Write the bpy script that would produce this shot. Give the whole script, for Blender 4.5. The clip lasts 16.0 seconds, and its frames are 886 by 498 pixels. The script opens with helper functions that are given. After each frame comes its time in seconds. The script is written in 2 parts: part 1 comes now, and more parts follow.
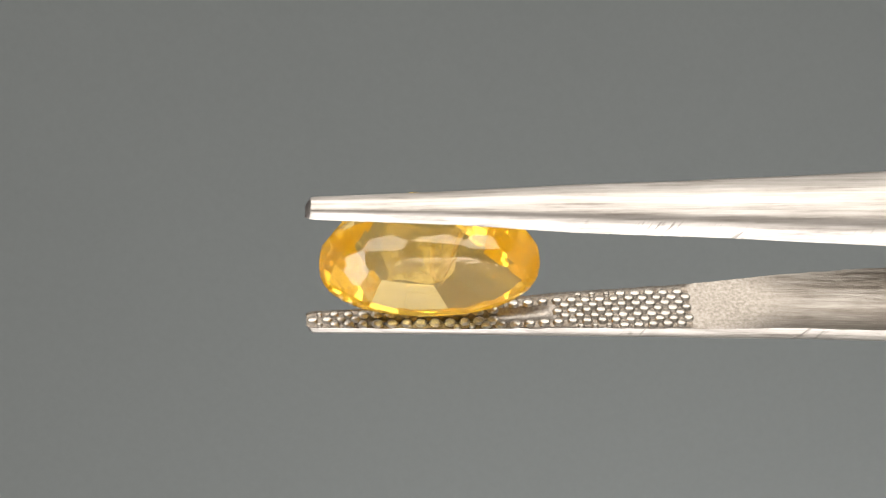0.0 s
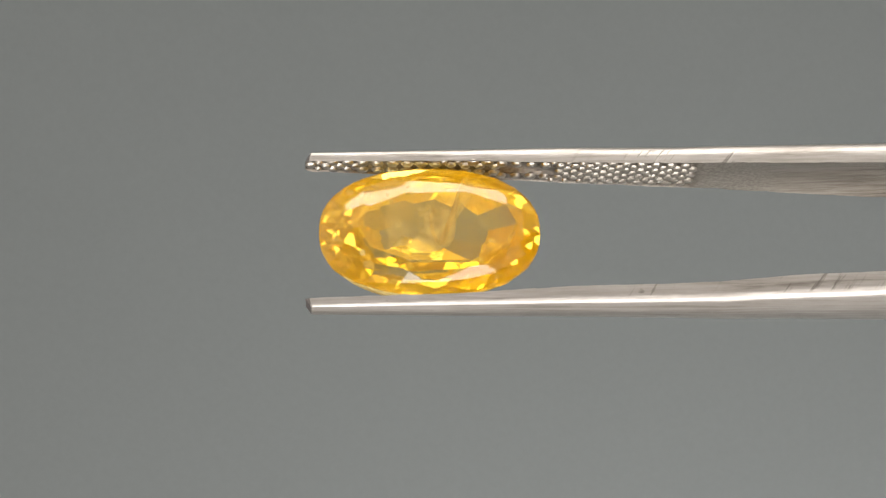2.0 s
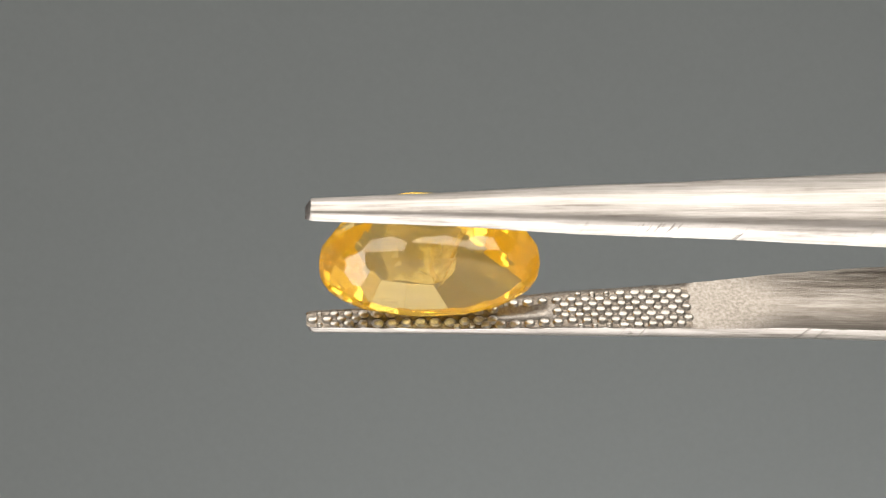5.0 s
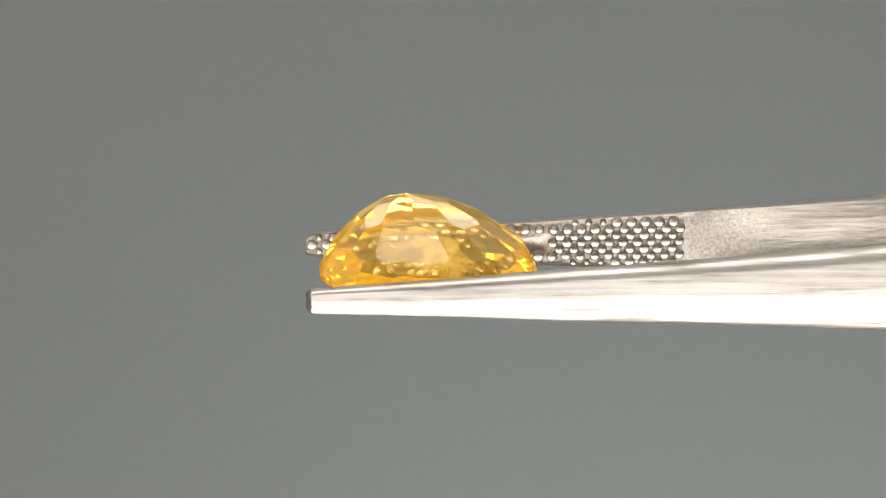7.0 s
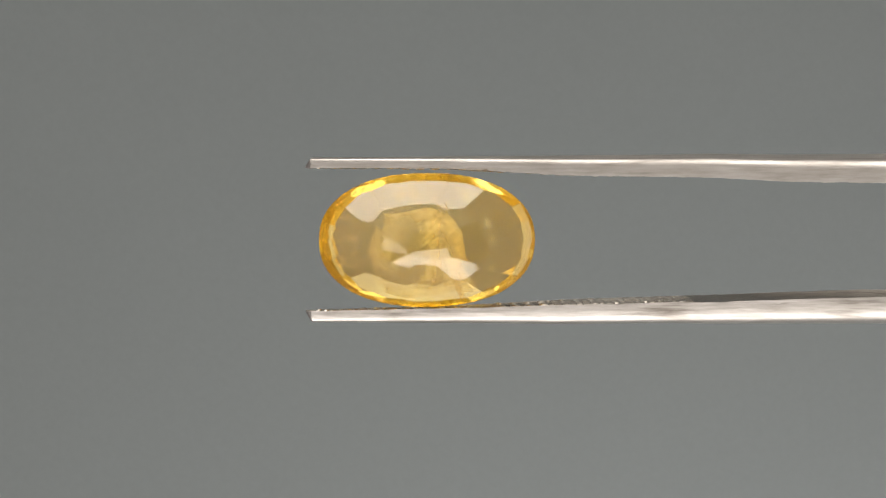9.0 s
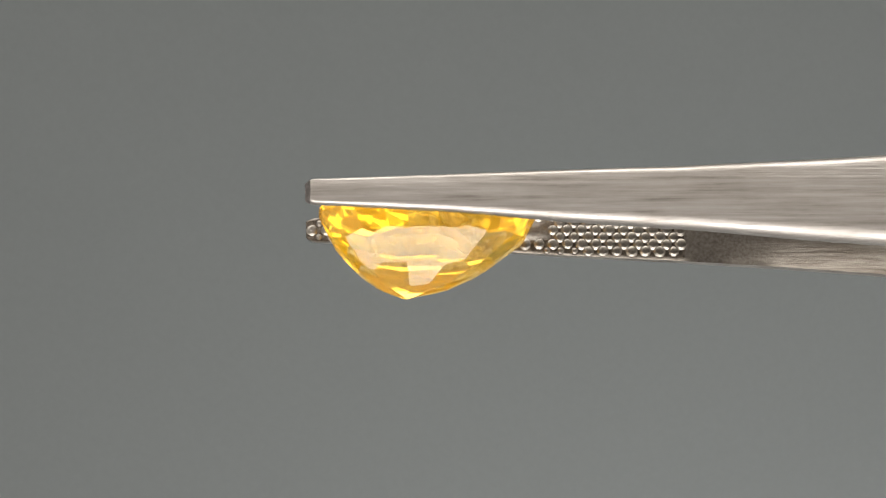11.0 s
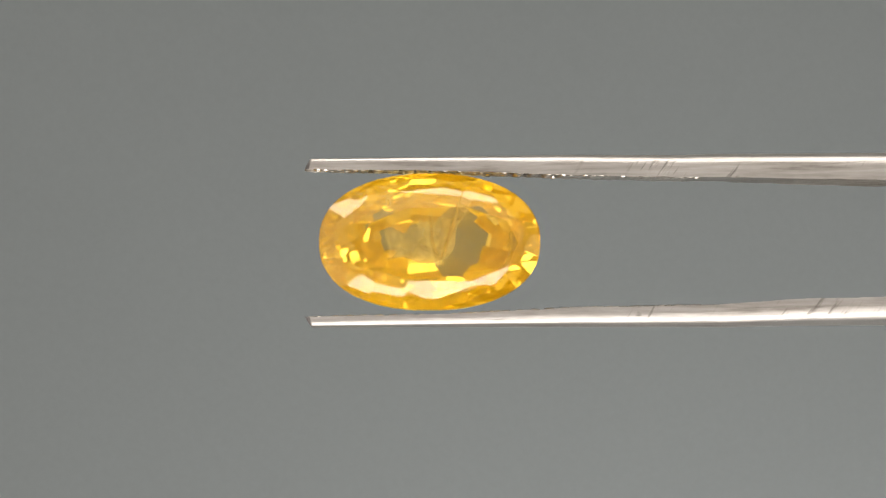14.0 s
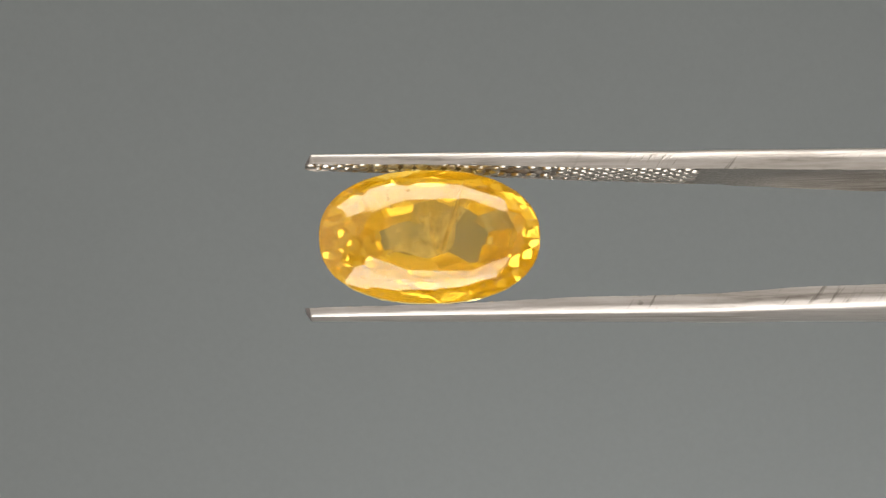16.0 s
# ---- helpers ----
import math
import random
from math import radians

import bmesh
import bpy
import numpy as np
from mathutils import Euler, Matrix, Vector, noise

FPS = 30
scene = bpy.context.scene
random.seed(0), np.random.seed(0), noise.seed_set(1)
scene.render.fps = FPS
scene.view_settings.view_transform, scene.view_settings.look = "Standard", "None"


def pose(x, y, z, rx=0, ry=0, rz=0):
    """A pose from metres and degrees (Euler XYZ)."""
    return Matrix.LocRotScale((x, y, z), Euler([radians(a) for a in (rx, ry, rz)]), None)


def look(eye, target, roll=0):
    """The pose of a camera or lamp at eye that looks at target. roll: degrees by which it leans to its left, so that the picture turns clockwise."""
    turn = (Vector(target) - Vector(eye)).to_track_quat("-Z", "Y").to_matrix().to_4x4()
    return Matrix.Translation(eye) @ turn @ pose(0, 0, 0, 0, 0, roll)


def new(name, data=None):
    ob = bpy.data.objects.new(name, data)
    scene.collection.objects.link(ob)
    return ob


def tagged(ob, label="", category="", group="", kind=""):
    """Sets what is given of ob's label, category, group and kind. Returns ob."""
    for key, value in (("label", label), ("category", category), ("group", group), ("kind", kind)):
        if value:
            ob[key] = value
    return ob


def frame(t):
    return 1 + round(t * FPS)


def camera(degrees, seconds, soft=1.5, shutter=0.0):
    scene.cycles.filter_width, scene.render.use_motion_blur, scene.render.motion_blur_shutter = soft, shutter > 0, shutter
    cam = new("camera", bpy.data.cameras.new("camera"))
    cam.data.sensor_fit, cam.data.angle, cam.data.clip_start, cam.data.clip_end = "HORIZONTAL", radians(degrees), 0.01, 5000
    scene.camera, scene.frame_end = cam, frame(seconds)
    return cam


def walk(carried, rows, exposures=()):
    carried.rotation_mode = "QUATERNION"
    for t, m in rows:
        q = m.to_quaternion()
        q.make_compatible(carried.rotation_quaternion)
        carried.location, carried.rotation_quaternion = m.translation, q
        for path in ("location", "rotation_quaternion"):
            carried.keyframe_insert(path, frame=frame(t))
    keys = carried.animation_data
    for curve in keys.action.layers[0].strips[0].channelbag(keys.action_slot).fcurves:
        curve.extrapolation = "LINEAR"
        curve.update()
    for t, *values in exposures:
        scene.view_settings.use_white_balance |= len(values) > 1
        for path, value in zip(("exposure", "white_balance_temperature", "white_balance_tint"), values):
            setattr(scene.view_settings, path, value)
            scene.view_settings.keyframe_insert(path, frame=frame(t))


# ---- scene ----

MM = 0.001


# ---------------------------------------------------------------- camera
# A macro camera on a stand: it does not move.
cam = camera(20.96, 16.0, soft=1.2)
EYE = (-5.6 * MM, -108.0 * MM, 0.0)
# The camera's automatic exposure drifts a little as the steel turns.
EXPOSURE = [(0.0, 0.03), (0.5, -0.08), (1.5, -0.08), (2.0, 0.13), (2.5, 0.18), (3.0, 0.15), (5.5, -0.08), (6.0, -0.08), (6.5, 0.13), (7.0, 0.15), (7.5, -0.26),
            (8.0, -0.26), (8.5, 0.05), (11.0, -0.08), (11.5, 0.08), (12.0, 0.12), (12.5, -0.16), (13.0, -0.25), (13.5, 0.05), (14.5, 0.20), (15.0, 0.20), (15.5, 0.05), (16.0, 0.05)]
walk(cam, [(0.0, look(EYE, (0, 0, 0))), (16.0, look(EYE, (0, 0, 0)))], EXPOSURE)


# ---------------------------------------------------------------- light
world = bpy.data.worlds.new("studio_air")
world.use_nodes = True
scene.world = world
world.node_tree.nodes["Background"].inputs["Color"].default_value = (0.9, 0.95, 1.0, 1)
world.node_tree.nodes["Background"].inputs["Strength"].default_value = 0.05


def softbox(name, eye, target, sx, sy, watt, colour):
    """A rectangular soft light: a studio softbox or an added fill."""
    lamp = bpy.data.lights.new(name, "AREA")
    lamp.shape, lamp.size, lamp.size_y = "RECTANGLE", sx, sy
    lamp.energy, lamp.color = watt, colour
    ob = new(name, lamp)
    ob.matrix_world = look(eye, target)
    return ob


softbox("softbox_above", (-0.05, -0.022, 0.333), (-0.05, 0, 0), 0.50, 0.18, 1.38, (1.0, 0.96, 0.91))
softbox("softbox_below", (-0.05, -0.138, -0.295), (-0.05, 0, 0), 0.50, 0.24, 2.0, (1.0, 0.98, 0.97))
# Added fills, out of view: they brighten the tent's roof and floor.
softbox("fill_up", (0.0, -0.28, 0.12), (0.0, -0.10, 0.38), 0.60, 0.16, 0.93, (1.0, 0.95, 0.90))
softbox("fill_down", (0.0, -0.28, -0.12), (0.0, 0.0, -0.34), 0.60, 0.16, 1.3, (1.0, 0.96, 0.92))
# Added unseen lamp that makes the card brighter low down and mid-width.
softbox("card_fill", (0.08, 0.15, -0.17), (0.08, 0.30, -0.03), 0.10, 0.08, 0.50, (1.0, 0.98, 0.97))


# ---------------------------------------------------------------- materials
def material(name, build):
    m = bpy.data.materials.new(name)
    m.use_nodes = True
    t = m.node_tree
    t.nodes.clear()
    out = t.nodes.new("ShaderNodeOutputMaterial")
    t.links.new(build(t), out.inputs["Surface"])
    return m


def node(t, kind, inputs=(), **attrs):
    n = t.nodes.new(kind)
    for key, value in attrs.items():
        setattr(n, key, value)
    for key, value in dict(inputs).items():
        if isinstance(value, bpy.types.NodeSocket):
            t.links.new(value, n.inputs[key])
        else:
            n.inputs[key].default_value = value
    return n


def ramp(t, fac, stops):
    n = t.nodes.new("ShaderNodeValToRGB")
    t.links.new(fac, n.inputs["Fac"])
    els = n.color_ramp.elements
    while len(els) < len(stops):
        els.new(0.5)
    for e, (p, c) in zip(els, stops):
        e.position, e.color = p, (*c, 1)
    return n.outputs["Color"]


def grain(t, scale, stretch, detail=4.0, rough=0.6):
    """Noise in the thing's own space, stretched along its length."""
    co = node(t, "ShaderNodeTexCoord").outputs["Object"]
    mp = node(t, "ShaderNodeMapping", {"Vector": co, "Scale": stretch}).outputs["Vector"]
    return node(t, "ShaderNodeTexNoise", {"Vector": mp, "Scale": scale, "Detail": detail, "Roughness": rough}).outputs["Fac"]


def gash(t, turn, stretch, scale, low, high):
    """Short straight scars: noise drawn out along one slanting direction, cut off high."""
    co = node(t, "ShaderNodeTexCoord").outputs["Object"]
    mp = node(t, "ShaderNodeMapping", {"Vector": co, "Rotation": turn}).outputs["Vector"]
    mp = node(t, "ShaderNodeMapping", {"Vector": mp, "Scale": stretch}).outputs["Vector"]
    n = node(t, "ShaderNodeTexNoise", {"Vector": mp, "Scale": scale, "Detail": 3.0, "Roughness": 0.55}).outputs["Fac"]
    return node(t, "ShaderNodeMapRange", {"Value": n, "From Min": low, "From Max": high}).outputs["Result"]


def math_of(t, kind, a, b):
    return node(t, "ShaderNodeMath", {0: a, 1: b}, operation=kind).outputs[0]


def brushed_steel(t):
    """Brushed along its length, with dull streaks, slanting file marks and a few dark dents."""
    fine = grain(t, 9000, (0.02, 1, 1))
    line = grain(t, 5200, (0.035, 1, 1), 3.0, 0.55)
    streak = grain(t, 1500, (0.06, 1, 1), 6.0, 0.7)
    wear = grain(t, 420, (0.35, 1, 1), 6.0, 0.65)
    half = math_of(t, "MULTIPLY", math_of(t, "ADD", math_of(t, "ADD", streak, wear), line), 0.3333)
    colour = ramp(t, half, [(0.36, (0.13, 0.112, 0.096)), (0.46, (0.29, 0.267, 0.244)), (0.60, (0.40, 0.375, 0.352))])
    # file marks slant across the narrow sides by the table, in patches
    patch = node(t, "ShaderNodeMapRange", {"Value": grain(t, 330, (1, 0.2, 0.2), 2.0), "From Min": 0.47, "From Max": 0.56}).outputs["Result"]
    along = node(t, "ShaderNodeSeparateXYZ", {0: node(t, "ShaderNodeTexCoord").outputs["Object"]}).outputs[0]
    patch = math_of(t, "MULTIPLY", patch, node(t, "ShaderNodeMapRange", {"Value": along, "From Min": 0.005, "From Max": 0.008}).outputs["Result"])
    facing = node(t, "ShaderNodeSeparateXYZ", {0: node(t, "ShaderNodeTexCoord").outputs["Normal"]}).outputs[1]
    side = node(t, "ShaderNodeMapRange", {"Value": math_of(t, "MULTIPLY", facing, -1.0), "From Min": 0.77, "From Max": 0.92}).outputs["Result"]
    filed = math_of(t, "MULTIPLY", math_of(t, "MULTIPLY", gash(t, (0.0, -0.65, 0.0), (1.0, 0.1, 0.13), 3400, 0.57, 0.64), patch), side)
    dent = gash(t, (0.0, -0.2, 0.3), (0.4, 1.0, 1.0), 900, 0.69, 0.73)
    dark = math_of(t, "MINIMUM", math_of(t, "ADD", math_of(t, "MULTIPLY", filed, 0.6), math_of(t, "MULTIPLY", dent, 0.6)), 0.8)
    colour = node(t, "ShaderNodeMix", {0: dark, 6: colour, 7: (0.07, 0.058, 0.05, 1)}, data_type="RGBA").outputs[2]
    rough = node(t, "ShaderNodeMapRange", {"Value": half, "From Min": 0.35, "From Max": 0.65, "To Min": 0.46, "To Max": 0.31}).outputs["Result"]
    bump = node(t, "ShaderNodeBump", {"Height": fine, "Strength": 0.35, "Distance": 0.00004}).outputs["Normal"]
    bump2 = node(t, "ShaderNodeBump", {"Height": wear, "Strength": 0.3, "Distance": 0.00010, "Normal": bump}).outputs["Normal"]
    bump3 = node(t, "ShaderNodeBump", {"Height": dark, "Strength": 0.5, "Distance": 0.00004, "Normal": bump2}, invert=True).outputs["Normal"]
    return node(t, "ShaderNodeBsdfPrincipled", {"Base Color": colour, "Metallic": 1.0, "Roughness": rough, "Normal": bump3}).outputs[0]


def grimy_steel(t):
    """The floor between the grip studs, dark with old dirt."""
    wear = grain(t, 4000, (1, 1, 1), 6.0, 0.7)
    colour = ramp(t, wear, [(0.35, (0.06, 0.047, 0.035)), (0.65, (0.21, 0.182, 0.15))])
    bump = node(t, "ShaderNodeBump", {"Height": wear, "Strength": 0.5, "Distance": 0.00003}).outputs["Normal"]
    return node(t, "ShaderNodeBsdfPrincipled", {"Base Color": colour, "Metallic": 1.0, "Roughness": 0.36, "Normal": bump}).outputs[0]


def blackened_steel(t):
    wear = grain(t, 3000, (1, 1, 1), 5.0)
    colour = ramp(t, wear, [(0.3, (0.08, 0.07, 0.066)), (0.8, (0.22, 0.20, 0.19))])
    return node(t, "ShaderNodeBsdfPrincipled", {"Base Color": colour, "Metallic": 0.8, "Roughness": 0.5}).outputs[0]


def grip_steel(t):
    """Inner face: blasted and speckled next to the studs, filed lengthwise further on."""
    speck = grain(t, 6500, (1, 1, 1), 2.0, 0.5)
    filed = grain(t, 3600, (0.07, 1, 1), 7.0, 0.75)
    wave = grain(t, 700, (0.3, 1, 1), 4.0, 0.6)
    x = node(t, "ShaderNodeSeparateXYZ", {0: node(t, "ShaderNodeTexCoord").outputs["Object"]}).outputs[0]
    edge = math_of(t, "ADD", x, math_of(t, "MULTIPLY", wave, 0.0012))
    far = node(t, "ShaderNodeMapRange", {"Value": edge, "From Min": 0.0146, "From Max": 0.0172}).outputs["Result"]
    wear = node(t, "ShaderNodeMix", {0: far, 2: math_of(t, "ADD", math_of(t, "MULTIPLY", speck, 0.4), 0.345), 3: math_of(t, "ADD", filed, 0.04)}, data_type="FLOAT").outputs[0]
    colour = ramp(t, wear, [(0.34, (0.085, 0.070, 0.056)), (0.5, (0.17, 0.149, 0.127)), (0.68, (0.28, 0.257, 0.228))])
    height = node(t, "ShaderNodeMix", {0: far, 2: math_of(t, "MULTIPLY", speck, 0.18), 3: filed}, data_type="FLOAT").outputs[0]
    bump = node(t, "ShaderNodeBump", {"Height": height, "Strength": 0.7, "Distance": 0.00006}).outputs["Normal"]
    bump2 = node(t, "ShaderNodeBump", {"Height": wave, "Strength": 0.3, "Distance": 0.0001, "Normal": bump}).outputs["Normal"]
    return node(t, "ShaderNodeBsdfPrincipled", {"Base Color": colour, "Metallic": 1.0, "Roughness": node(t, "ShaderNodeMapRange", {"Value": far, "To Min": 0.40, "To Max": 0.33}).outputs["Result"], "Normal": bump2}).outputs[0]


def stud_steel(t):
    """Worn bright tops of the grip studs."""
    wear = grain(t, 5000, (1, 1, 1), 5.0, 0.7)
    colour = ramp(t, wear, [(0.3, (0.20, 0.178, 0.15)), (0.7, (0.40, 0.37, 0.33))])
    bump = node(t, "ShaderNodeBump", {"Height": wear, "Strength": 0.3, "Distance": 0.00003}).outputs["Normal"]
    return node(t, "ShaderNodeBsdfPrincipled", {"Base Color": colour, "Metallic": 1.0, "Roughness": 0.28, "Normal": bump}).outputs[0]


def yellow_crystal(t):
    """Clear yellow crystal, index 1.77: its skin mirrors white, its inner mirrors gather colour."""
    veil = grain(t, 330, (1, 1, 0.6), 5.0, 0.6)
    tint = ramp(t, veil, [(0.35, (1.0, 0.92, 0.58)), (0.7, (1.0, 0.95, 0.76))])
    skin = node(t, "ShaderNodeBump", {"Height": grain(t, 900, (1, 1, 1), 3.0), "Strength": 0.04, "Distance": 0.00005}).outputs["Normal"]
    fac = node(t, "ShaderNodeFresnel", {"IOR": 1.77, "Normal": skin}).outputs[0]
    mirror = ramp(t, fac, [(0.3, (0.95, 0.91, 0.84)), (0.8, (1.0, 0.86, 0.42))])
    body = node(t, "ShaderNodeBsdfRefraction", {"Color": tint, "Roughness": 0.03, "IOR": 1.77, "Normal": skin}).outputs[0]
    gloss = node(t, "ShaderNodeBsdfAnisotropic", {"Color": mirror, "Roughness": 0.03, "Normal": skin}).outputs[0]
    clear = node(t, "ShaderNodeMixShader", {0: fac, 1: body, 2: gloss}).outputs[0]
    silk = node(t, "ShaderNodeBsdfTranslucent", {"Color": (1.0, 0.665, 0.025, 1)}).outputs[0]
    haze = node(t, "ShaderNodeMapRange", {"Value": veil, "From Min": 0.3, "From Max": 0.75, "To Min": 0.12, "To Max": 0.28}).outputs["Result"]
    return node(t, "ShaderNodeMixShader", {0: haze, 1: clear, 2: silk}).outputs[0]


def veil_crystal(t):
    """A healed crack inside the stone: a thin pale veil with gaps."""
    wisps = grain(t, 600, (0.8, 1.0, 0.8), 7.0, 0.65)
    fac = node(t, "ShaderNodeMapRange", {"Value": wisps, "From Min": 0.42, "From Max": 0.75, "To Min": 0.08, "To Max": 0.9}).outputs["Result"]
    pale = node(t, "ShaderNodeBsdfTranslucent", {"Color": (1.0, 0.88, 0.56, 1)}).outputs[0]
    clear = node(t, "ShaderNodeBsdfTransparent", {"Color": (1.0, 0.98, 0.93, 1)}).outputs[0]
    matt = node(t, "ShaderNodeBsdfDiffuse", {"Color": (0.9, 0.84, 0.62, 1)}).outputs[0]
    both = node(t, "ShaderNodeMixShader", {0: 0.5, 1: pale, 2: matt}).outputs[0]
    return node(t, "ShaderNodeMixShader", {0: fac, 1: clear, 2: both}).outputs[0]


def paper(base):
    def build(t):
        fibre = grain(t, 900, (1, 1, 1), 6.0)
        cloud = grain(t, 6, (1, 1, 1), 3.0)
        mix = node(t, "ShaderNodeMath", {0: fibre, 1: cloud}, operation="ADD").outputs[0]
        low = tuple(c * 0.96 for c in base)
        high = tuple(c * 1.04 for c in base)
        colour = ramp(t, node(t, "ShaderNodeMath", {0: mix, 1: 0.5}, operation="MULTIPLY").outputs[0], [(0.35, low), (0.65, high)])
        bump = node(t, "ShaderNodeBump", {"Height": fibre, "Strength": 0.1, "Distance": 0.0002}).outputs["Normal"]
        return node(t, "ShaderNodeBsdfPrincipled", {"Base Color": colour, "Roughness": 0.9, "Normal": bump}).outputs[0]
    return build


STEEL = material("brushed_steel", brushed_steel)
TIP = material("blackened_steel", blackened_steel)
GRIP = material("grip_steel", grip_steel)
GRIME = material("grimy_steel", grimy_steel)
STUD = material("stud_steel", stud_steel)
CRYSTAL = material("yellow_crystal", yellow_crystal)
VEIL = material("veil_crystal", veil_crystal)
GREY_PAPER = material("grey_paper", paper((0.0685, 0.0750, 0.0745)))
TENT_CLOTH = material("white_tent_cloth", paper((0.78, 0.77, 0.75)))
GREY_CLOTH = material("grey_cloth", paper((0.36, 0.345, 0.33)))


# ---------------------------------------------------------------- mesh helpers
def mesh_of(name, bm, mat, smooth=False):
    me = bpy.data.meshes.new(name)
    bm.to_mesh(me)
    bm.free()
    for m in (mat if isinstance(mat, (list, tuple)) else (mat,)):
        me.materials.append(m)
    if smooth:
        for p in me.polygons:
            p.use_smooth = True
    return me


def part(name, bm, mat, parent, label="", smooth=False):
    ob = new(name, mesh_of(name, bm, mat, smooth))
    ob.parent = parent
    return tagged(ob, label)


def lerp(x, table):
    """Smooth interpolation in a table of (x, value)."""
    if x <= table[0][0]:
        return table[0][1]
    for (x0, v0), (x1, v1) in zip(table, table[1:]):
        if x <= x1:
            f = (x - x0) / (x1 - x0)
            return v0 + (v1 - v0) * f
    return table[-1][1]


# ---------------------------------------------------------------- studio
def box_wall(name, lo, hi, mat, label):
    bm = bmesh.new()
    bmesh.ops.create_cube(bm, size=1.0, matrix=Matrix.Translation([(a + b) / 2 for a, b in zip(lo, hi)])
                          @ Matrix.Diagonal([b - a for a, b in zip(lo, hi)] + [1]))
    ob = new(name, mesh_of(name, bm, mat))
    return tagged(ob, label, kind="structure")


box_wall("floor", (-0.50, -0.42, -0.36), (0.50, 0.34, -0.34), TENT_CLOTH, "white cloth floor of the light tent")
box_wall("ceiling", (-0.50, -0.42, 0.38), (0.50, 0.34, 0.40), TENT_CLOTH, "white diffusing cloth roof of the light tent")
box_wall("wall_north", (-0.50, 0.32, -0.34), (0.50, 0.34, 0.38), TENT_CLOTH, "white cloth back wall of the light tent")
box_wall("wall_south", (-0.50, -0.42, -0.34), (0.50, -0.40, 0.38), GREY_CLOTH, "grey cloth front of the light tent round the lens")
box_wall("wall_west", (-0.50, -0.40, -0.34), (-0.48, 0.32, 0.38), TENT_CLOTH, "white cloth side wall of the light tent")
box_wall("wall_east", (0.48, -0.40, -0.34), (0.50, 0.32, 0.38), TENT_CLOTH, "white cloth side wall of the light tent")


def backdrop():
    """A sheet of grey card hung behind the stone, slightly bowed."""
    bm = bmesh.new()
    prof = [(0.30 - 0.012 * math.sin(math.pi * k / 12), 0.30 - 0.638 * k / 12) for k in range(13)]
    nx = 12
    rows = [[[bm.verts.new((-0.38 + 0.76 * i / nx, y + back * 0.002, z - back * 0.002)) for i in range(nx + 1)] for y, z in prof] for back in (0, 1)]
    for side in rows:
        for r0, r1 in zip(side, side[1:]):
            for i in range(nx):
                bm.faces.new((r0[i], r0[i + 1], r1[i + 1], r1[i]))
    for k in range(len(prof) - 1):
        for i in (0, nx):
            bm.faces.new((rows[0][k][i], rows[0][k + 1][i], rows[1][k + 1][i], rows[1][k][i]))
    for k in (0, -1):
        for i in range(nx):
            bm.faces.new((rows[0][k][i], rows[0][k][i + 1], rows[1][k][i + 1], rows[1][k][i]))
    bmesh.ops.recalc_face_normals(bm, faces=bm.faces)
    ob = new("backdrop", mesh_of("backdrop", bm, GREY_PAPER, True))
    return tagged(ob, "plain mid-grey card backdrop behind the tweezers", kind="structure")


backdrop()


# ---------------------------------------------------------------- tweezers
# Body space, in mm: x along the tweezers from the tips, y away from the stone's table, z from arm to arm.
# Each arm: tables over x of its inner face, thickness, half width and its middle in depth.
ARM_A = dict(
    inner=[(-6.2, 3.13), (0.4, 3.0), (5.5, 2.82), (10.6, 2.70), (12.2, 2.69), (15.7, 2.58), (20, 2.48), (60, 3.6), (95, 2.6), (128, 0.02)],
    thick=[(-6.2, 0.48), (0.4, 0.66), (5.5, 0.88), (10.6, 0.96), (15.7, 1.11), (20, 1.21), (60, 1.5), (128, 1.5)],
    half=[(-6.2, 0.53), (0.4, 0.88), (5.5, 1.22), (10.6, 1.45), (15.7, 1.77), (20, 2.06), (45, 4.0), (80, 5.0), (128, 4.2)],
    mid=[(-6.2, 1.50), (0.4, 1.42), (5.5, 1.37), (10.6, 1.30), (15.7, 1.24), (20, 1.17), (60, 0.3), (128, 0.0)])
ARM_B = dict(
    inner=[(-6.2, 3.40), (0.4, 3.33), (5.5, 3.06), (10.6, 2.99), (12.2, 2.95), (15.7, 2.74), (20, 2.68), (60, 3.6), (95, 2.6), (128, 0.02)],
    thick=[(-6.2, 0.42), (0.4, 0.50), (5.5, 0.76), (10.6, 0.84), (15.7, 1.04), (20, 1.09), (60, 1.5), (128, 1.5)],
    half=[(-6.2, 0.54), (0.4, 0.85), (5.5, 1.16), (10.6, 1.40), (15.7, 1.76), (20, 2.05), (45, 4.0), (80, 5.0), (128, 4.2)],
    mid=[(-6.2, 1.38), (0.4, 1.32), (5.5, 1.22), (10.6, 1.13), (15.7, 1.06), (20, 1.03), (60, 0.3), (128, 0.0)])
TIP_X, GRIP_END = -6.22, 11.45


def groove(x, v):
    """Depth of the stone groove at x, v across the arm."""
    end = min(max((5.2 - x) / 1.4, 0), 1) * min(max((x + 3.5) / 1.5, 0), 1)
    hw = 0.34 if x < 2.4 else 0.48
    return 0.22 * end ** 0.5 * max(0, 1 - (v / hw) ** 2)


def sunk(x, v):
    """The studded field lies a little below the rest of the inner face."""
    return 0.065 if x < GRIP_END and abs(v) < 0.96 else 0.0


def ragged(x, seed, size):
    """Unevenness of a worn edge along the arm."""
    return size * (noise.noise((x * 1.3, seed, 0.0)) + 0.6 * noise.noise((x * 4.1, seed, 7.0)) + 0.35 * noise.noise((x * 0.35, seed, 3.0)))


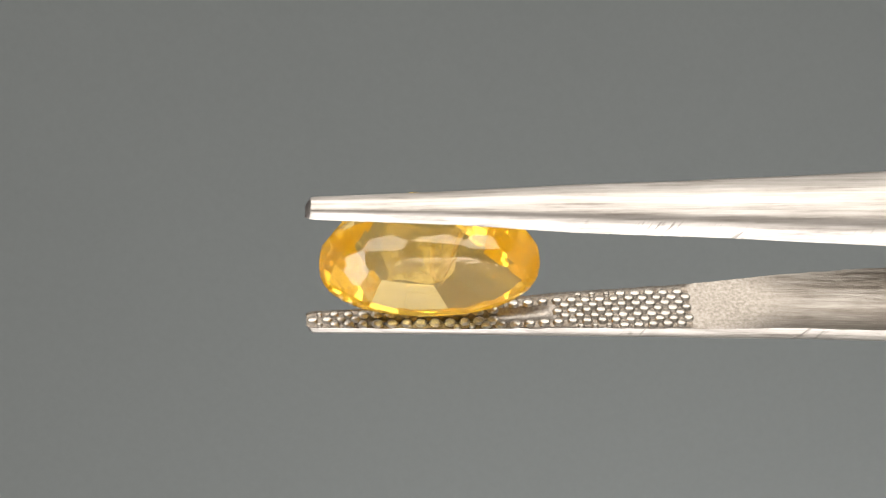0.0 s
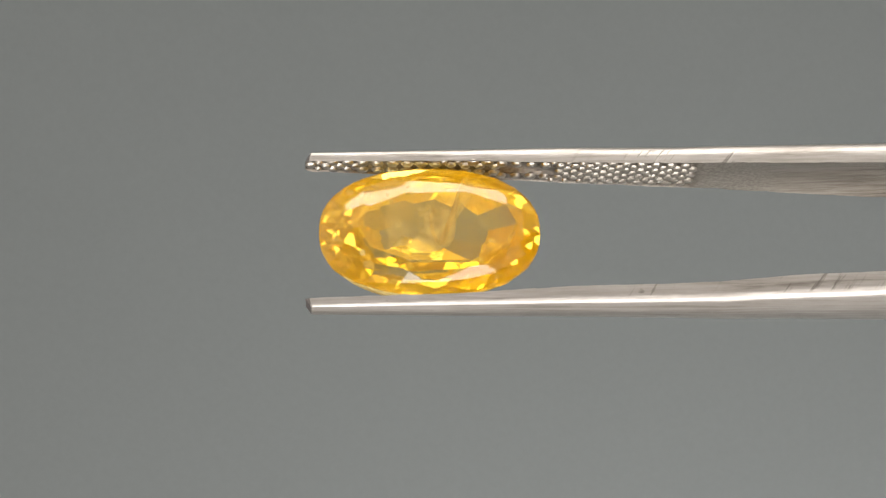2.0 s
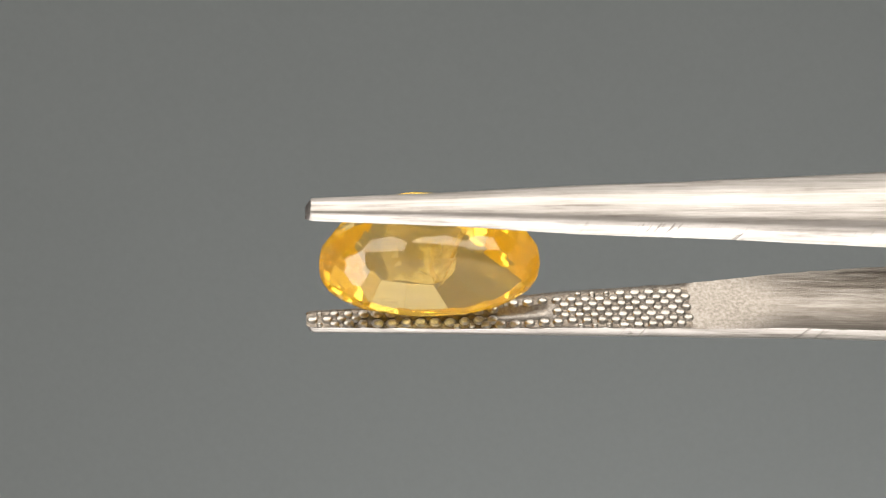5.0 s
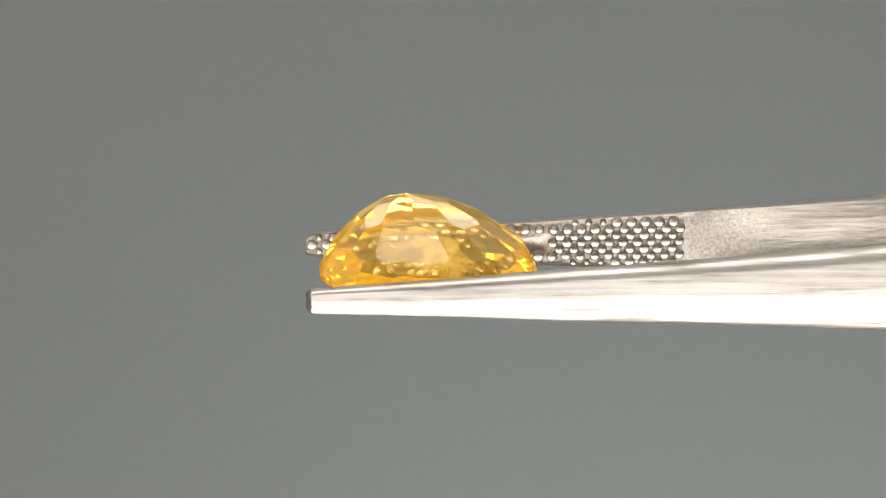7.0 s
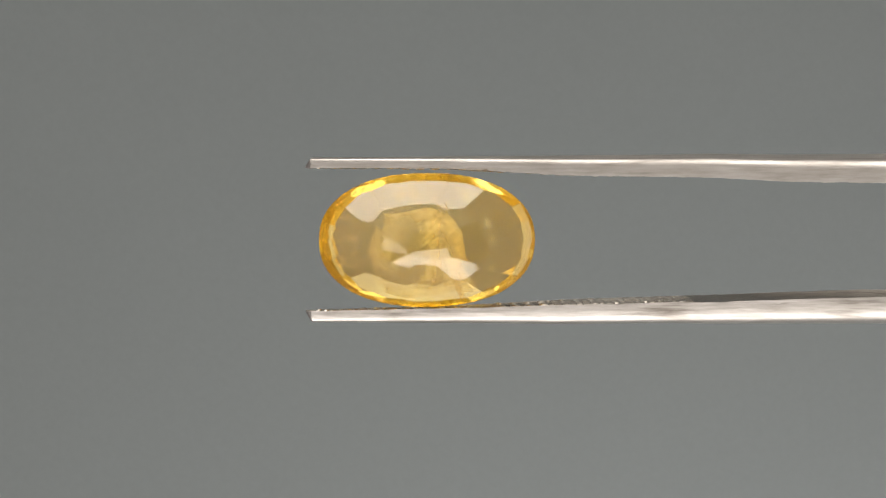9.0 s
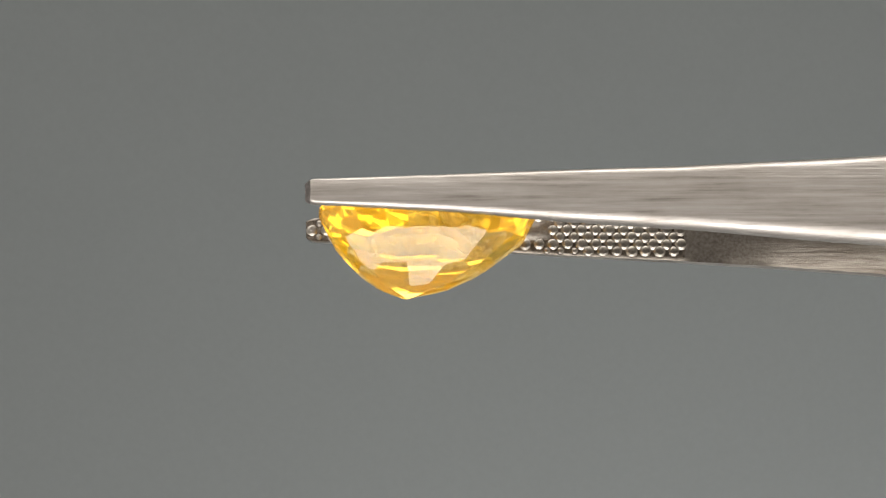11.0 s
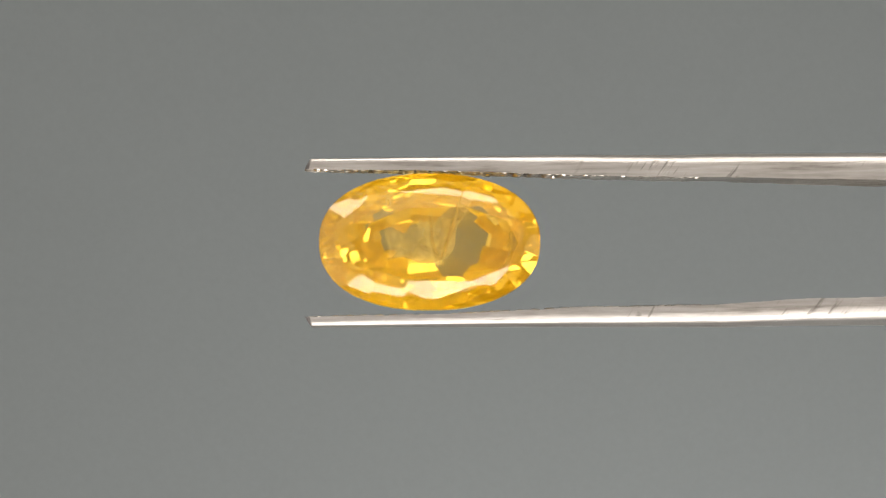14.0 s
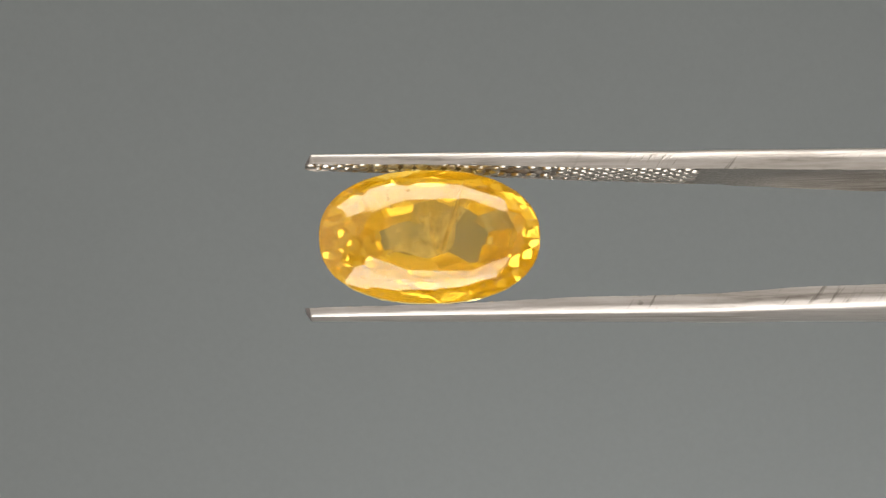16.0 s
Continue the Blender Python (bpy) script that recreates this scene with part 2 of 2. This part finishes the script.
def lean(x, v, hw):
    """Both arms are twisted a trifle about their length, behind the stone."""
    return -0.065 * min(max(x / 8, 0), 1) * v / hw


def arm_ring(arm, x, sgn):
    """Cross-section of an arm at x: flat inner face with the groove, short sides, rounded outer edges, slightly crowned back."""
    inner, th, hw, mid = (lerp(x, arm[k]) for k in ("inner", "thick", "half", "mid"))
    th -= 0.02 * hw
    grow = min(max((x - TIP_X) / 0.55, 0), 1)
    hw *= 0.62 + 0.38 * math.sin(math.acos(1 - grow)) if grow < 1 else 1
    pts = []
    for i in range(21):
        v = -1 + 2 * i / 20
        frayed = ragged(x, v * 9 + sgn * 3, 0.03) if abs(v) == 1 else 0.0
        pts.append((v * hw + frayed * 0.6, frayed + inner + groove(x, v * hw) + min(max((x - 12.2) / 3.5, 0), 1) * (0.26 + 0.05 * min(max(x - 15, 0), 6)) * (1 - v * v) + sunk(x, v)))
    f = min(max((x + 6.2) / 6, 0), 1)
    rv, ru = hw * (0.25 + 0.06 * f), th * (0.5 + 0.16 * f)
    for i in range(7):
        a = math.pi / 2 * i / 6
        pts.append((hw + ragged(x, 20 + sgn, 0.012) - rv + rv * math.cos(a), inner + th - ru + ru * math.sin(a)))
    for i in range(1, 6):
        v = 1 - 2 * i / 6
        pts.append((v * (hw - rv), inner + th + 0.10 * hw * (1 - v * v)))
    for i in range(7):
        a = math.pi / 2 * (1 - i / 6)
        pts.append((-(hw - rv) - rv * math.cos(a), inner + th - ru + ru * math.sin(a)))
    # the tip is ground off towards the back
    cut = max(0.0, 0.25 * (1 - (x - TIP_X) / 0.3))
    return [(x + (cut * (z - inner) / th if x < TIP_X + 0.3 else 0), -(mid + v), sgn * z + lean(x, v, hw)) for v, z in pts]


def arm_mesh(arm, sgn):
    xs = [TIP_X + 0.05 * i for i in range(12)] + list(np.arange(-5.6, 22, 0.2)) + list(np.arange(22, 128.1, 2.0))
    bm = bmesh.new()
    rings = [[bm.verts.new(Vector(p) * MM) for p in arm_ring(arm, x, sgn)] for x in xs]
    n = len(rings[0])
    faces = []
    for r0, r1 in zip(rings, rings[1:]):
        for i in range(n):
            j = (i + 1) % n
            faces.append((bm.faces.new((r0[i], r0[j], r1[j], r1[i])), i))
    tip = bm.faces.new(rings[0])
    bm.faces.new(rings[-1][::-1])
    tip.material_index = 1
    bmesh.ops.recalc_face_normals(bm, faces=bm.faces)
    for f, i in faces:
        f.smooth = True
        m = f.calc_center_median() / MM
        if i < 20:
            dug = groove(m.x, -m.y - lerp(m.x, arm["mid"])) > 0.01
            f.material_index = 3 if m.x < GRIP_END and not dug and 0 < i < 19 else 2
        elif m.x < TIP_X + 0.24:
            f.material_index = 1
    # inner edges stay crisp
    for e in bm.edges:
        if len(e.link_faces) == 2 and e.calc_face_angle(0) > radians(38):
            e.smooth = False
    return bm


def stud_mesh():
    """One raised grip stud: a low dome on a flared foot."""
    bm = bmesh.new()
    prof = [(0.292, 0.0), (0.262, 0.020), (0.222, 0.098), (0.165, 0.122)]
    rings = [[bm.verts.new(Vector((r * math.cos(k * math.tau / 10) * MM, r * math.sin(k * math.tau / 10) * MM, z * MM))) for k in range(10)] for r, z in prof]
    top = bm.verts.new((0, 0, 0.128 * MM))
    for r0, r1 in zip(rings, rings[1:]):
        for k in range(10):
            bm.faces.new((r0[k], r0[(k + 1) % 10], r1[(k + 1) % 10], r1[k]))
    for k in range(10):
        bm.faces.new((rings[-1][k], rings[-1][(k + 1) % 10], top))
    return mesh_of("grip_stud", bm, STUD, True)


def add_studs(arm_ob, arm, sgn, shared):
    pitch, row = 0.66, 0.335
    rng = random.Random(5 if sgn > 0 else 6)
    for j in range(-6, 7):
        x = TIP_X + 0.3 + (pitch / 2 if j % 2 else 0)
        while x < GRIP_END - 0.15:
            hw, inner, mid = lerp(x, arm["half"]), lerp(x, arm["inner"]), lerp(x, arm["mid"])
            v = j * row
            if abs(v) < hw - 0.17 and not groove(x, v) > 0.02:
                ob = new("grip_stud", shared)
                ob.parent = arm_ob
                s = rng.uniform(0.9, 1.06) * (0.62 if abs(v) > hw - 0.26 else 1)
                ob.matrix_basis = Matrix.LocRotScale(Vector((x + rng.uniform(-0.02, 0.02), -(mid + v + rng.uniform(-0.015, 0.015)), sgn * (inner + 0.075) + lean(x, v, hw))) * MM,
                                                     Euler((math.pi if sgn > 0 else 0, 0, rng.uniform(0, 6))), (s, s, rng.uniform(0.8, 1.05)))
            x += pitch


def make_tweezers():
    root = new("tweezers")
    tagged(root, "brushed steel gem tweezers with studded tips, gripping the stone", "tweezers")
    studs = stud_mesh()
    for arm, sgn in ((ARM_A, 1), (ARM_B, -1)):
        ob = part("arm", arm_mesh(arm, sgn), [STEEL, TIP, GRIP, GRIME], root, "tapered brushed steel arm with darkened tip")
        add_studs(ob, arm, sgn, studs)
    return root


tweezers = make_tweezers()


# ---------------------------------------------------------------- stone
def make_stone():
    """Oval mixed cut, ground plane by plane like a real stone: girdle, pavilion tiers round an off-centre culet, crown, table.
    Worked in mm with x along, y across and z towards the table."""
    rng = random.Random(11)
    bm = bmesh.new()
    bmesh.ops.create_cube(bm, size=16.0)
    mid_x, mid_y, half_x, half_y = -0.66, -0.08, 4.93, 3.05

    def cut(co, no):
        ret = bmesh.ops.bisect_plane(bm, geom=bm.verts[:] + bm.edges[:] + bm.faces[:], dist=1e-6, plane_co=co, plane_no=no, clear_outer=True)
        edges = [g for g in ret["geom_cut"] if isinstance(g, bmesh.types.BMEdge)]
        if len(edges) > 2:
            bmesh.ops.edgenet_fill(bm, edges=edges)

    def tier(n, top, low, turn=0.0, wild=0.0):
        """n facets, each from the oval top = (size x, size y, centre x, centre y, z) to the oval low."""
        for k in range(n):
            a = math.tau * (k + turn + rng.uniform(-1, 1) * wild) / n
            c, s = math.cos(a), math.sin(a)
            full = (abs(c) ** 2.25 + abs(s) ** 2.25) ** (-1 / 2.25)
            c, s = c * full, s * full
            p = Vector((top[2] + top[0] * c, top[3] + top[1] * s, top[4]))
            q = Vector((low[2] + low[0] * c, low[3] + low[1] * s, low[4] + rng.uniform(-1, 1) * wild * 0.2))
            along = Vector((-top[0] * abs(s) ** 1.25 * math.copysign(1, s), top[1] * abs(c) ** 1.25 * math.copysign(1, c), 0))
            no = along.cross(q - p).normalized()
            if no.dot(p - Vector((mid_x, mid_y, 1.0))) < 0:
                no = -no
            cut(p, no)

    tier(48, (half_x, half_y, mid_x, mid_y, 2.0), (half_x, half_y, mid_x, mid_y, 0.0))
    edge_low, edge_top = (half_x, half_y, mid_x, mid_y, 1.24), (half_x, half_y, mid_x, mid_y, 1.48)
    # pavilion: steep rim, mains, shallow keel
    belly = (4.30, 2.72, -0.68, mid_y, 0.0)
    waist = (2.9, 1.82, -1.03, 0.05, -1.28)
    keel = (1.55, 0.80, -1.32, 0.22, -2.10)
    tier(22, edge_low, belly, 0.5, 0.10)
    tier(16, belly, waist, 0.0, 0.14)
    tier(11, waist, keel, 0.3, 0.16)
    tier(8, keel, (0.0, 0.0, -1.71, 0.42, -2.54), 0.5, 0.10)
    # crown
    shoulder = (4.28, 2.46, -0.55, -0.15, 2.06)
    rim = (3.60, 1.80, -0.35, -0.25, 2.55)
    tier(26, edge_top, shoulder, 0.5, 0.16)
    tier(12, shoulder, rim, 0.0, 0.14)
    tier(10, (4.05, 2.22, -0.48, -0.2, 2.26), (3.3, 1.55, -0.35, -0.25, 2.58), 0.5, 0.05)
    cut(Vector((0, 0, 2.55)), Vector((0.006, -0.01, 1)).normalized())
    bmesh.ops.recalc_face_normals(bm, faces=bm.faces)
    # the facets go to the part that they belong to
    groups = {"table": [], "crown": [], "girdle": [], "pavilion": []}
    for f in bm.faces:
        z = f.calc_center_median().z
        groups["table" if f.normal.z > 0.99 else "girdle" if abs(f.normal.z) < 0.05 else "crown" if f.normal.z > 0 else "pavilion"].append(f)
    root = new("gemstone")
    tagged(root, "oval faceted yellow sapphire held between the tweezer tips", "gemstone")
    for name, faces in groups.items():
        piece = bmesh.new()
        seen = {}
        for f in faces:
            for v in f.verts:
                if v not in seen:
                    seen[v] = piece.verts.new(Vector((v.co.x, -v.co.z, v.co.y)) * MM)
            piece.faces.new([seen[v] for v in f.verts])
        part(name, piece, CRYSTAL, root)
    bm.free()
    # a healed crack inside, a thin wavy sheet with a ragged edge
    sheet = bmesh.new()
    n = 14
    grid = []
    for side in (0, 1):
        rows = []
        for i in range(n + 1):
            f = i / n
            row = []
            for k in range(n + 1):
                g = k / n
                x = -2.6 + (2.7 + 1.1 * g) * f + 0.12 * math.sin(9 * g)
                y = -0.9 + 2.6 * g + 0.15 * math.sin(7 * f)
                z = 0.55 - 0.9 * (f - 0.5) ** 2 + 0.35 * g + 0.1 * math.sin(8 * f + 5 * g)
                row.append(sheet.verts.new(Vector((x, -(z - side * 0.02), y)) * MM))
            rows.append(row)
        grid.append(rows)
    for side in (0, 1):
        for i in range(n):
            for k in range(n):
                q = [grid[side][i][k], grid[side][i + 1][k], grid[side][i + 1][k + 1], grid[side][i][k + 1]]
                sheet.faces.new(q if side else q[::-1])
    part("feather", sheet, VEIL, root, "pale wispy healed crack inside the stone", True)
    # a flat crack that runs across the stone from under the table, with slivers fanning out of its foot
    for k, (foot, head, wide) in enumerate((((-0.43, -1.0), (0.91, 2.2), 1.3), ((-0.30, -0.9), (0.35, 0.75), 0.8), ((-0.5, -0.85), (-0.75, 0.9), 0.6))):
        crack = bmesh.new()
        n = 10
        sides = []
        for side in (0, 1):
            rows = []
            for i in range(n + 1):
                f = i / n
                x, y = foot[0] + (head[0] - foot[0]) * f, foot[1] + (head[1] - foot[1]) * f
                deep = wide * (0.25 + 0.75 * math.sin(math.pi * min(1.0, 0.15 + 0.8 * f))) * (1 + 0.25 * noise.noise((f * 5, k, 0.3)))
                rows.append([crack.verts.new(Vector((x + 0.05 * math.sin(6 * f + k) + 0.22 * g + side * 0.015, -(1.75 - 0.3 * k - g * deep), y + 0.1 * g)) * MM)
                             for g in (0.0, 0.35, 0.7, 1.0)])
            sides.append(rows)
        for side in (0, 1):
            for i in range(n):
                for g in range(3):
                    q = [sides[side][i][g], sides[side][i + 1][g], sides[side][i + 1][g + 1], sides[side][i][g + 1]]
                    crack.faces.new(q if side else q[::-1])
        part("crack", crack, VEIL, root, "pale straight crack inside the stone", True)
    return root


stone = make_stone()


# ---------------------------------------------------------------- what moves
TURN = [(0.0, 41.0), (0.06, 43.0), (0.118, 43.9), (0.18, 43.0), (0.25, 40.6), (0.5, 31.4), (1.0, 14.0), (1.5, -4.4), (2.0, -22.8), (2.4, -37.6), (2.5, -41.4), (2.57, -43.6),
        (2.628, -44.3), (2.69, -43.6), (2.8, -40.0), (3.0, -32.7), (3.2, -24.8), (5.3, 51.4), (5.5, 57.7), (6.0, 75.6), (6.5, 94.0), (7.0, 110.8), (7.5, 127.3),
        (8.0, 145.4), (8.5, 162.9), (8.7, 170.5), (10.8, 248.3), (11.0, 254.9), (11.5, 273.0), (12.0, 290.2), (12.5, 308.9), (13.0, 326.8),
        (13.5, 345.6), (13.75, 354.6), (13.83, 357.2), (13.885, 358.0), (13.94, 357.2), (14.0, 355.5), (14.5, 337.3), (15.0, 319.4), (15.09, 316.5),
        (15.151, 315.7), (15.21, 316.5), (15.3, 319.2), (15.5, 326.6), (16.0, 346.0)]


def motions():
    """The tweezers turn about their long axis and carry the stone."""
    rows = [(t, pose(0, 0, 0.29 * MM, 0, -0.32, 0) @ pose(0, 0, 0, a)) for t, a in TURN]
    walk(tweezers, rows)
    walk(stone, rows)


motions()
